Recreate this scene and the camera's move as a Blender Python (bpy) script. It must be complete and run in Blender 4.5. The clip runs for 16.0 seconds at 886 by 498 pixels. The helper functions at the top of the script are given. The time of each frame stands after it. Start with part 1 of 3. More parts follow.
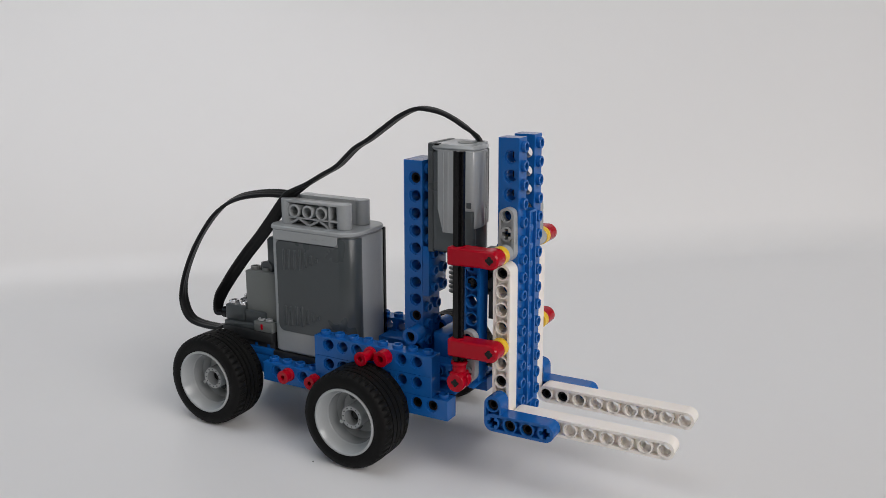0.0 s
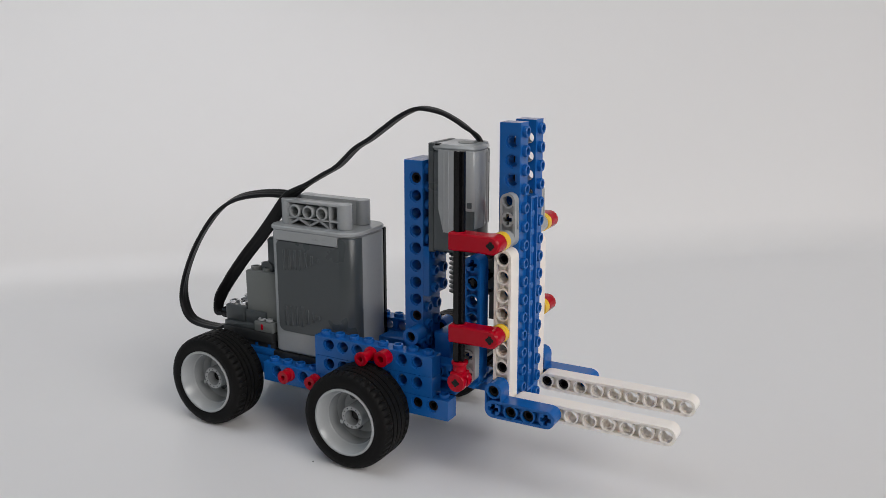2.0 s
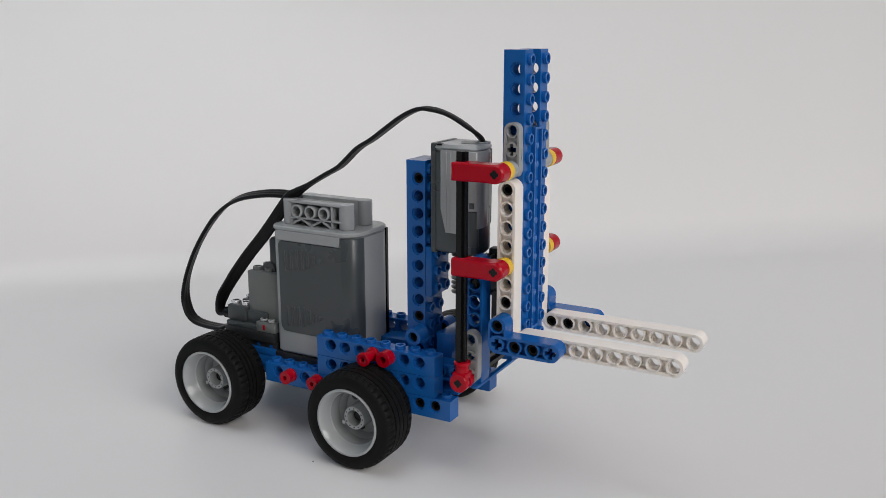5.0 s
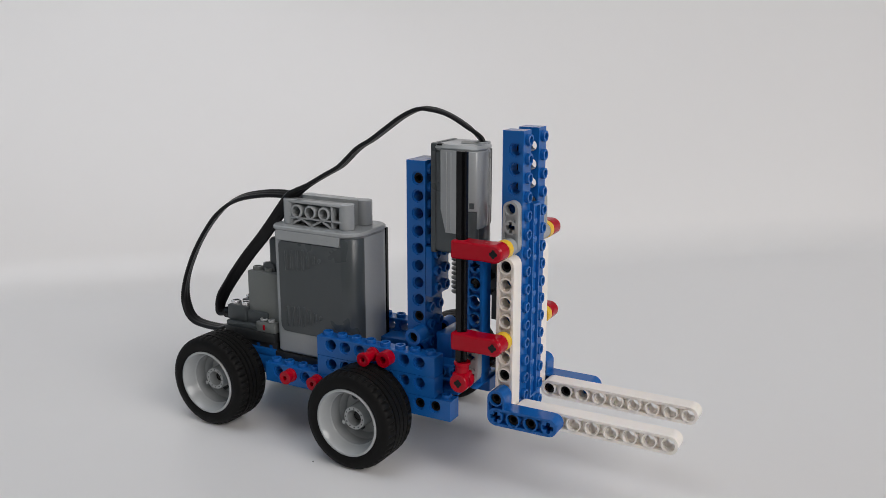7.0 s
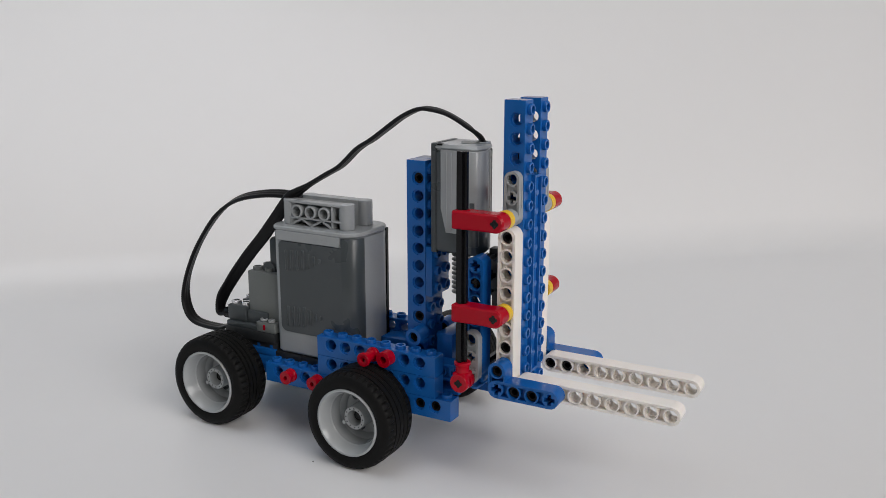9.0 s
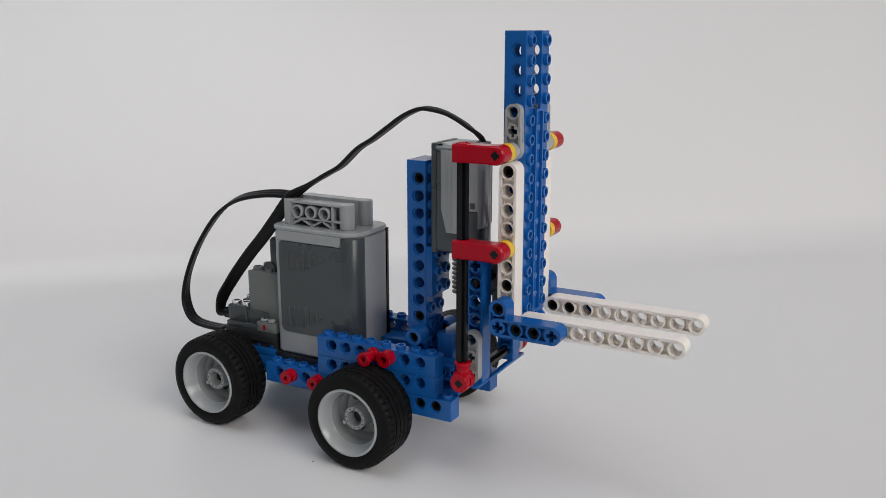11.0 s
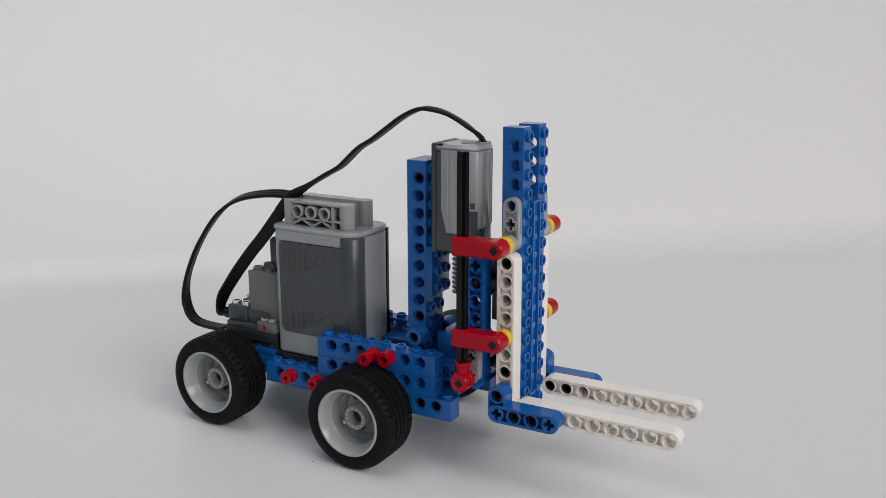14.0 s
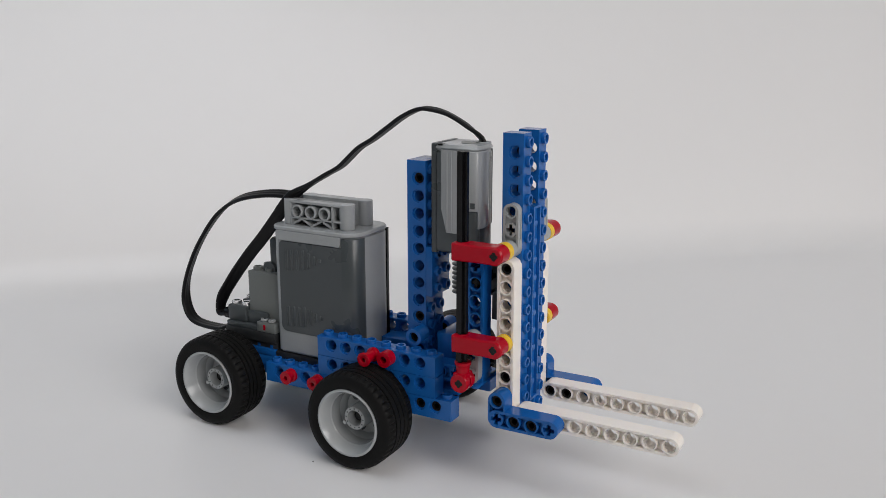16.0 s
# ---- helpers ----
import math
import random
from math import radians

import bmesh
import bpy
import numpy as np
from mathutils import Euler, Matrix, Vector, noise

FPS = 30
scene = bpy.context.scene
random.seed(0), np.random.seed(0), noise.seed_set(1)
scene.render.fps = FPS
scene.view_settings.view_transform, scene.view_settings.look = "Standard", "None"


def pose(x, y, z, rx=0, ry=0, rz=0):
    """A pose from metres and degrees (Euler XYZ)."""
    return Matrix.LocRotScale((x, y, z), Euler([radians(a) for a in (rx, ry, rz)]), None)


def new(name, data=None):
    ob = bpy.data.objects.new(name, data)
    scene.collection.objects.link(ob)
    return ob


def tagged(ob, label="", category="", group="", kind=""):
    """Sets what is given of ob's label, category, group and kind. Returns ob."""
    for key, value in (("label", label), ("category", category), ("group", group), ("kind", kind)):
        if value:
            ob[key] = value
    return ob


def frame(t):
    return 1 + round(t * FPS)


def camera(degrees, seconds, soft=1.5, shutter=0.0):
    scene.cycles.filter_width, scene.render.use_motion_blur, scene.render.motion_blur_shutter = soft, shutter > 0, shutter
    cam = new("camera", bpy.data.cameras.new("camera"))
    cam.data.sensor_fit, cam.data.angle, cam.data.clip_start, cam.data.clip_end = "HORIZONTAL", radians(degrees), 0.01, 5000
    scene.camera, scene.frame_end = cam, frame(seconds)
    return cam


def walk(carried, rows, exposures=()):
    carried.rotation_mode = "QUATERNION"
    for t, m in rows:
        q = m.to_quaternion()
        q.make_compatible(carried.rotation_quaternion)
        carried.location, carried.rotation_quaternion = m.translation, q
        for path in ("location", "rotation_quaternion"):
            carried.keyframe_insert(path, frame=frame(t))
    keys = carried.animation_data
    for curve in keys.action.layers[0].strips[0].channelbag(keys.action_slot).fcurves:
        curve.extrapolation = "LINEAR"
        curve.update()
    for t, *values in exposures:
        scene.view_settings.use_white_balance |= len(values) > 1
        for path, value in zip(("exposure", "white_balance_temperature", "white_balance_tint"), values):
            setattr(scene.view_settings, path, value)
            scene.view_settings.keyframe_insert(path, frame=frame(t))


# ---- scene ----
U = 0.008            # one module of the toy's grid, in metres
GROUND = -3.65       # height of the table under the chassis' hole row, in modules

cam = camera(52.08, 16.0, soft=0.6)
EYE = pose(22.541 * U, -41.059 * U, (20.538 - GROUND) * U)
STILL = EYE @ pose(0, 0, 0, 0, 0, 28.727) @ pose(0, 0, 0, -13.691) @ pose(0, 0, 0, 0, -0.074) @ pose(0, 0, 0, 90)
walk(cam, [(0.0, STILL), (16.0, STILL)])
scene.view_settings.exposure = 0.0

# ---- light: a north sky through two unseen windows, and an added overhead panel ----
world = bpy.data.worlds.new("sky")
scene.world = world
world.use_nodes = True
wn = world.node_tree
sky = wn.nodes.new("ShaderNodeTexSky")
sky.sky_type = 'NISHITA'
sky.sun_disc = False
sky.sun_elevation, sky.sun_rotation = radians(40), radians(120)
wn.links.new(sky.outputs[0], wn.nodes["Background"].inputs[0])
wn.nodes["Background"].inputs[1].default_value = 0.1


def window_light(name, m, w, h, watts, colour):
    data = bpy.data.lights.new(name, "AREA")
    data.shape, data.size, data.size_y = "RECTANGLE", w, h
    data.energy, data.color = watts, colour
    ob = new(name, data)
    ob.matrix_world = m
    return ob


window_light("daylight_east", pose(2.25, -0.8, 1.60, 0, 90, 0), 1.7, 2.2, 51, (1.0, 0.945, 0.895))
window_light("daylight_west", pose(-2.25, -0.9, 1.60, 0, -90, 0), 1.7, 1.4, 6.0, (0.66, 0.88, 1.0))
# added lamp overhead, out of view, to brighten tops and sheet
window_light("overhead_panel", pose(-0.25, -0.15, 2.85), 1.9, 1.9, 19, (1.0, 0.99, 0.975))


# ---- materials ----
def material(name, colour, rough=0.4, metal=0.0, grain=0.06, scale=900.0, bump=0.0, bump_scale=2500.0, coat=0.0, vary=0.0, stain=0.05, spec=0.5):
    m = bpy.data.materials.new(name)
    m.use_nodes = True
    nt = m.node_tree
    n, l = nt.nodes, nt.links
    b = n["Principled BSDF"]
    b.inputs["Roughness"].default_value = rough
    b.inputs["Metallic"].default_value = metal
    b.inputs["Coat Weight"].default_value = coat
    b.inputs["Specular IOR Level"].default_value = spec
    tc = n.new("ShaderNodeTexCoord")
    fine = n.new("ShaderNodeTexNoise")
    fine.inputs["Scale"].default_value, fine.inputs["Detail"].default_value = scale, 4
    wide = n.new("ShaderNodeTexNoise")
    wide.inputs["Scale"].default_value, wide.inputs["Detail"].default_value = scale / 14, 3
    l.new(tc.outputs["Object"], fine.inputs["Vector"])
    l.new(tc.outputs["Object"], wide.inputs["Vector"])
    info = n.new("ShaderNodeObjectInfo")

    def maths(op, a, c):
        q = n.new("ShaderNodeMath")
        q.operation = op
        for i, v in enumerate((a, c)):
            if isinstance(v, (int, float)):
                q.inputs[i].default_value = v
            else:
                l.new(v, q.inputs[i])
        return q.outputs[0]

    f = maths("MULTIPLY", maths("SUBTRACT", fine.outputs[0], 0.5), grain * 2)
    w = maths("MULTIPLY", maths("SUBTRACT", wide.outputs[0], 0.5), stain * 2)
    o = maths("MULTIPLY", maths("SUBTRACT", info.outputs["Random"], 0.5), vary * 2)
    total = maths("ADD", maths("ADD", maths("ADD", f, w), o), 1.0)
    hsv = n.new("ShaderNodeHueSaturation")
    hsv.inputs["Color"].default_value = (*colour, 1)
    l.new(total, hsv.inputs["Value"])
    l.new(hsv.outputs[0], b.inputs["Base Color"])
    l.new(maths("ADD", maths("MULTIPLY", maths("SUBTRACT", wide.outputs[0], 0.5), 0.05), rough), b.inputs["Roughness"])
    if bump:
        bn = n.new("ShaderNodeTexNoise")
        bn.inputs["Scale"].default_value, bn.inputs["Detail"].default_value = bump_scale, 3
        l.new(tc.outputs["Object"], bn.inputs["Vector"])
        bp = n.new("ShaderNodeBump")
        bp.inputs["Strength"].default_value, bp.inputs["Distance"].default_value = bump, 0.0004
        l.new(bn.outputs[0], bp.inputs["Height"])
        l.new(bp.outputs[0], b.inputs["Normal"])
    return m


BLUE = material("blue_plastic", (0.009, 0.114, 0.40), 0.18, spec=0.34, grain=0.04, vary=0.06, bump=0.05)
RED = material("red_plastic", (0.41, 0.0004, 0.012), 0.18, spec=0.26, grain=0.04, bump=0.05)
WHITE = material("white_plastic", (0.95, 0.89, 0.83), 0.25, grain=0.02, vary=0.02, bump=0.05)
b = WHITE.node_tree.nodes["Principled BSDF"]
b.inputs["Subsurface Weight"].default_value = 0.12
b.inputs["Subsurface Scale"].default_value = 0.003
b.inputs["Subsurface Radius"].default_value = (1.0, 0.75, 0.5)
YELLOW = material("yellow_plastic", (0.83, 0.52, 0.03), 0.25, grain=0.03)
BLACK = material("black_plastic", (0.004, 0.004, 0.005), 0.25, spec=0.3, grain=0.1, bump=0.05)
LIGHT = material("light_grey_plastic", (0.35, 0.368, 0.378), 0.19, grain=0.04, bump=0.06)
DARK = material("dark_grey_plastic", (0.060, 0.070, 0.075), 0.28, grain=0.05, bump=0.08)
MID = material("mid_grey_plastic", (0.165, 0.178, 0.174), 0.32, grain=0.04, bump=0.06)
RIM = material("silver_grey_plastic", (0.40, 0.42, 0.43), 0.11, grain=0.03, bump=0.04)
RUBBER = material("tyre_rubber", (0.004, 0.004, 0.004), 0.6, spec=0.18, grain=0.25, stain=0.2, bump=0.3, bump_scale=1800)
CABLE = material("cable_rubber", (0.004, 0.004, 0.005), 0.42, spec=0.3, grain=0.15, bump=0.1)
CHARCOAL = material("charcoal_plastic", (0.022, 0.024, 0.026), 0.4, grain=0.05, bump=0.06)
METAL = material("bright_contact_metal", (0.75, 0.75, 0.76), 0.18, metal=1.0, grain=0.03)
PINS = material("matt_black_plastic", (0.004, 0.004, 0.004), 0.55, spec=0.2, grain=0.1)
SHEET = material("glossy_white_sheet", (0.78, 0.78, 0.785), 0.3, spec=0.5, grain=0.006, scale=60, stain=0.012, bump=0.02, bump_scale=30)
PAINT = material("grey_wall_paint", (0.36, 0.355, 0.35), 0.8, grain=0.02, scale=90, stain=0.03)
BOARDS = material("brown_floor", (0.20, 0.16, 0.12), 0.5, grain=0.1, scale=30, stain=0.1)


# ---- mesh tools (all in modules; part() turns them into metres) ----
def finish(bm, name, mat, smooth=35):
    bmesh.ops.remove_doubles(bm, verts=bm.verts, dist=1e-5)
    bmesh.ops.recalc_face_normals(bm, faces=bm.faces)
    bmesh.ops.scale(bm, vec=(U, U, U), verts=bm.verts)
    me = bpy.data.meshes.new(name)
    bm.to_mesh(me)
    bm.free()
    me.materials.append(mat)
    me.polygons.foreach_set("use_smooth", [True] * len(me.polygons))
    me.set_sharp_from_angle(angle=radians(smooth))
    return me


def part(name, bm, mat, parent=None, label="", at=(0, 0, 0), turn=(0, 0, 0), smooth=35):
    me = bm if isinstance(bm, bpy.types.Mesh) else finish(bm, name, mat, smooth)
    ob = new(name, me)
    ob.matrix_basis = pose(at[0] * U, at[1] * U, at[2] * U, *turn)
    ob.parent = parent
    if label:
        tagged(ob, label)
    return ob


def box(bm, x0, x1, y0, y1, z0, z1, bevel=0.03):
    r = bmesh.ops.create_cube(bm, size=1)
    for v in r["verts"]:
        v.co = Vector(((x0 + x1) / 2 + v.co.x * (x1 - x0), (y0 + y1) / 2 + v.co.y * (y1 - y0), (z0 + z1) / 2 + v.co.z * (z1 - z0)))
    if bevel:
        edges = list({e for v in r["verts"] for e in v.link_edges})
        bmesh.ops.bevel(bm, geom=edges, offset=bevel, segments=2, affect="EDGES", profile=0.5)
    return bm


def spin_profile(bm, profile, n=48, axis="z", centre=(0, 0, 0), closed=False):
    """Rings of (radius, height) turned about an axis through centre."""
    c = Vector(centre)
    rings = []
    for r, h in profile:
        ring = []
        for i in range(n):
            a = 2 * math.pi * i / n
            if axis == "z":
                p = Vector((r * math.cos(a), r * math.sin(a), h))
            elif axis == "y":
                p = Vector((r * math.cos(a), h, r * math.sin(a)))
            else:
                p = Vector((h, r * math.cos(a), r * math.sin(a)))
            ring.append(bm.verts.new(c + p))
        rings.append(ring)
    pairs = list(zip(rings, rings[1:] + ([rings[0]] if closed else [])))
    if not closed:
        pairs = pairs[:len(rings) - 1]
    for a, b in pairs:
        for i in range(n):
            j = (i + 1) % n
            bm.faces.new((a[i], a[j], b[j], b[i]))
    if not closed:
        bm.faces.new(rings[0])
        bm.faces.new(rings[-1])
    return bm


def cyl(bm, r, h0, h1, axis="z", centre=(0, 0, 0), n=20, bevel=0.03):
    return spin_profile(bm, [(r - bevel, h0), (r, h0 + bevel), (r, h1 - bevel), (r - bevel, h1)], n, axis, centre)


def tube(bm, r0, r1, h0, h1, axis="z", centre=(0, 0, 0), n=20):
    b = 0.02
    return spin_profile(bm, [(r0, h0), (r1 - b, h0), (r1, h0 + b), (r1, h1 - b), (r1 - b, h1), (r0, h1)], n, axis, centre, closed=True)


def prism(bm, outline, z0, z1, bevel=0.05, place=None):
    """An outline (x, y) raised from z0 to z1 with a small chamfer; place maps (x, y, z) to the part's space."""
    place = place or (lambda x, y, z: Vector((x, y, z)))
    k = len(outline)

    def shrunk(d):
        out = []
        for i in range(k):
            a, b, c = Vector(outline[i - 1]), Vector(outline[i]), Vector(outline[(i + 1) % k])
            e1, e2 = (b - a).normalized(), (c - b).normalized()
            n = Vector((-(e1.y + e2.y), e1.x + e2.x))
            if n.length < 1e-6:
                n = Vector((-e1.y, e1.x))
            n.normalize()
            out.append(b + n * d)
        return out
    area = sum(outline[i - 1][0] * outline[i][1] - outline[i][0] * outline[i - 1][1] for i in range(k))
    s = 1 if area > 0 else -1
    inner = shrunk(bevel * s)
    rings = [[bm.verts.new(place(p[0], p[1], z)) for p in pts] for pts, z in
             ((inner, z0), (outline, z0 + bevel), (outline, z1 - bevel), (inner, z1))]
    for a, b in zip(rings, rings[1:]):
        for i in range(k):
            j = (i + 1) % k
            bm.faces.new((a[i], a[j], b[j], b[i]))
    bm.faces.new(rings[0])
    bm.faces.new(rings[-1])
    return bm


def rounded(x0, x1, y0, y1, r, n=6):
    """A rectangle's outline with round corners; r: one radius, or four from the lower left round."""
    rs = (r,) * 4 if isinstance(r, (int, float)) else r
    out = []
    for (cx, cy, sx, sy, a0), q in zip(((x0, y0, 1, 1, 180), (x1, y0, -1, 1, 270), (x1, y1, -1, -1, 0), (x0, y1, 1, -1, 90)), rs):
        for i in range(n + 1):
            a = radians(a0 + 90 * i / n)
            out.append((cx + sx * q + q * math.cos(a), cy + sy * q + q * math.sin(a)))
    return out


# ---- bricks and beams of the building kit ----
HOLE, BORE = 0.30, 0.385


def round_hole(a):
    return HOLE


def cross_hole(a):
    c, s = abs(math.cos(a)), abs(math.sin(a))
    w, long = 0.115, 0.30
    r1 = min(long / max(c, 1e-6), w / max(s, 1e-6))
    r2 = min(w / max(c, 1e-6), long / max(s, 1e-6))
    return max(r1, r2)


CROSS_ANGLES = []
for q in range(4):
    for x, z in ((0.30, 0.115), (0.115, 0.115), (0.115, 0.30)):
        CROSS_ANGLES.append((math.atan2(z, x) + q * math.pi / 2) % (2 * math.pi))


def block_reach(a, left, right, low, high):
    c, s = math.cos(a), math.sin(a)
    d = 1e9
    if c > 1e-9:
        d = min(d, right / c)
    if c < -1e-9:
        d = min(d, left / -c)
    if s > 1e-9:
        d = min(d, high / s)
    if s < -1e-9:
        d = min(d, low / -s)
    return d


def holed_cell(bm, place, cx, cz, reach, hole, y0, y1, angles, bore=0.0, walls=None):
    """One cell of a beam: a slab from y0 to y1 with a hole along y; bore: depth of the wider mouth on each side."""
    rings = []

    def ring(fn, y):
        return [bm.verts.new(place(cx + fn(a) * math.cos(a), y, cz + fn(a) * math.sin(a))) for a in angles]
    rings.append(ring(reach, y0))
    if bore:
        mouth = lambda a: BORE
        rings += [ring(mouth, y0), ring(mouth, y0 + bore), ring(hole, y0 + bore), ring(hole, y1 - bore), ring(mouth, y1 - bore), ring(mouth, y1)]
    else:
        rings += [ring(hole, y0), ring(hole, y1)]
    rings.append(ring(reach, y1))
    k = len(angles)
    for a, b in zip(rings, rings[1:]):
        for i in range(k):
            j = (i + 1) % k
            bm.faces.new((a[i], a[j], b[j], b[i]))
    a, b = rings[-1], rings[0]
    for i in range(k):
        j = (i + 1) % k
        mid = (angles[i] + (angles[j] if j else angles[j] + 2 * math.pi)) / 2
        if walls is None or walls(mid):
            bm.faces.new((a[i], a[j], b[j], b[i]))


def angle_set(corners, n=16, cross=False):
    got = sorted({round(a % (2 * math.pi), 6) for a in [2 * math.pi * i / n for i in range(n)] + list(corners) + (CROSS_ANGLES if cross else [])})
    out = [got[0]]
    for a in got[1:]:
        if a - out[-1] > 0.008:
            out.append(a)
    return out


def studs_on(bm, xs, z, y=0.5, axis="z"):
    for x in xs:
        c = (x, y, z) if axis == "z" else (z, y, x)
        tube(bm, 0.20, 0.305, -0.02, 0.215, axis, c, 16)


def holed_brick(n, studs=True, hidden_holes=()):
    """A brick n long along x from 0, one wide along y, 1.2 high; holes along y; its hole row lies at z 0."""
    bm = bmesh.new()
    e = 0.012
    lo, hi = 0.725, 0.475
    same = lambda x, y, z: Vector((x, y, z))
    for i in range(1, n):
        left = 0.5 if i > 1 else 1.0 - e
        right = 0.5 if i < n - 1 else 1.0 - e
        corners = [math.atan2(z, x) for x, z in ((right, hi - e), (-left, hi - e), (-left, e - lo), (right, e - lo))]
        fn = lambda a, l=left, r=right: block_reach(a, l, r, lo - e, hi - e)

        def walls(a, l=left, r=right, first=i == 1, last=i == n - 1):
            d = block_reach(a, l, r, lo - e, hi - e)
            x = d * math.cos(a)
            return not ((abs(x - r) < 1e-4 and not last) or (abs(x + l) < 1e-4 and not first))
        holed_cell(bm, same, i, 0, fn, round_hole, e, 1 - e, angle_set(corners), 0.11, walls)
    if studs:
        studs_on(bm, [i + 0.5 for i in range(n)], hi)
    return bm


def plain_brick(nx, ny, h=1.2, studs=True):
    bm = box(bmesh.new(), 0.01, nx - 0.01, 0.01, ny - 0.01, 0, h - 0.005, 0.02)
    if studs:
        for j in range(ny):
            studs_on(bm, [i + 0.5 for i in range(nx)], h, j + 0.5)
    return bm


def beam(n, crosses=(), thick=1.0, place=None, bm=None, skip_strips=False, ends=(True, True)):
    """A rounded beam with n holes at x 0..n-1 along y, from y 0 to thick. Rims stand proud of the pockets between them."""
    bm = bm or bmesh.new()
    place = place or (lambda x, y, z: Vector((x, y, z)))
    h, d, rim = 0.49, min(0.36, thick * 0.3), 0.405
    e = 0.01
    for i in range(n):
        cross = i in crosses
        first, last = i == 0 and ends[0], i == n - 1 and ends[1]
        corners = [math.atan2(z, x) for x, z in ((0.5, h), (-0.5, h), (-0.5, -h), (0.5, -h))] + [math.pi / 2, -math.pi / 2]
        angles = angle_set(corners, 20, cross)
        hole = cross_hole if cross else round_hole

        def reach(a, first=first, last=last):
            c = math.cos(a)
            if (first and c < 1e-6) or (last and c > -1e-6):
                return h
            return block_reach(a, 0.5, 0.5, h, h)

        def rim_reach(a, first=first, last=last):
            c = math.cos(a)
            if (first and c < 1e-6) or (last and c > -1e-6):
                return h
            return min(rim, block_reach(a, 0.5, 0.5, h, h))

        def walls(a, first=first, last=last):
            c = math.cos(a)
            if (first and c < 0) or (last and c > 0):
                return True
            x = block_reach(a, 0.5, 0.5, h, h) * c
            return abs(abs(x) - 0.5) > 1e-4
        holed_cell(bm, place, i, 0, reach, hole, e + d, thick - e - d, angles, 0, walls)
        wide = hole if cross else (lambda a: 0.33)
        for y0, y1 in ((e, e + d), (thick - e - d, thick - e)):
            holed_cell(bm, place, i, 0, rim_reach, wide, y0, y1, angles, 0)
    if not skip_strips and n > 1:
        for y0, y1 in ((e, e + d), (thick - e - d, thick - e)):
            for z0, z1 in ((-h, -0.34), (0.34, h)):
                pts = [place(x, y, z) for x in (0, n - 1) for y in (y0, y1) for z in (z0, z1)]
                vs = [bm.verts.new(p) for p in pts]
                for f in ((0, 1, 3, 2), (4, 6, 7, 5), (0, 4, 5, 1), (2, 3, 7, 6), (0, 2, 6, 4), (1, 5, 7, 3)):
                    bm.faces.new([vs[q] for q in f])
    return bm


def upright(x, y, z):
    return Vector((-z, y, x))


def axle_bar(length, axis="z"):
    bm = bmesh.new()
    w, r = 0.11, 0.295
    out = []
    for q in range(4):
        for x, y in ((r, -w), (r, w), (w, w)):
            a = q * math.pi / 2
            out.append((x * math.cos(a) - y * math.sin(a), x * math.sin(a) + y * math.cos(a)))
    place = None if axis == "z" else (lambda x, y, z: Vector((x, z, y)))
    return prism(bm, out, 0, length, 0.03, place)


def pin_end():
    """The hollow end of a pin, seen in a hole's mouth: y 0 is the beam's face."""
    bm = bmesh.new()
    spin_profile(bm, [(0.17, 0.75), (0.17, 0.16), (0.19, 0.14), (0.27, 0.14), (0.295, 0.165), (0.295, 0.9), (0.1, 0.9)], 16, "y")
    return bm


# ---- the room and the white sheet ----
def metres(bm, name, mat, kind="structure", label="", category=""):
    me = bpy.data.meshes.new(name)
    bmesh.ops.recalc_face_normals(bm, faces=bm.faces)
    bm.to_mesh(me)
    bm.free()
    me.materials.append(mat)
    return tagged(new(name, me), label, category, "", kind)


def slabs(*boxes):
    bm = bmesh.new()
    for b in boxes:
        box(bm, *b, bevel=0)
    return bm


X0, X1, Y0, Y1, TOP = -2.2, 2.2, -2.6, 2.1, 2.8
metres(slabs((X0, X1, Y0, Y1, -0.06, -0.004)), "floor", BOARDS, label="brown floor under the white sheet", category="floor")
# unseen ceiling, left open where the added overhead lamp hangs
metres(slabs((X0 - 0.2, -1.2, Y0 - 0.2, Y1 + 0.2, TOP, TOP + 0.1), (0.7, X1 + 0.2, Y0 - 0.2, Y1 + 0.2, TOP, TOP + 0.1),
             (-1.2, 0.7, Y0 - 0.2, -1.1, TOP, TOP + 0.1), (-1.2, 0.7, 0.8, Y1 + 0.2, TOP, TOP + 0.1)), "ceiling", PAINT, label="pale ceiling with an opening for the added overhead light", category="ceiling")
metres(slabs((X0 - 0.1, X1 + 0.1, Y1, Y1 + 0.1, -0.06, TOP)), "wall_north", PAINT, label="plain pale grey wall", category="wall")
metres(slabs((X0 - 0.1, X1 + 0.1, Y0 - 0.1, Y0, -0.06, TOP)), "wall_south", PAINT, label="plain pale grey wall", category="wall")
metres(slabs((X1, X1 + 0.1, Y0, -1.9, -0.06, TOP), (X1, X1 + 0.1, 0.3, Y1, -0.06, TOP), (X1, X1 + 0.1, -1.9, 0.3, -0.06, 0.75),
             (X1, X1 + 0.1, -1.9, 0.3, 2.45, TOP)), "wall_east", PAINT, label="pale grey wall with a wide window opening", category="wall")
metres(slabs((X0 - 0.1, X0, Y0, -1.6, -0.06, TOP), (X0 - 0.1, X0, -0.2, Y1, -0.06, TOP), (X0 - 0.1, X0, -1.6, -0.2, -0.06, 0.75),
             (X0 - 0.1, X0, -1.6, -0.2, 2.45, TOP)), "wall_west", PAINT, label="pale grey wall with a window opening", category="wall")


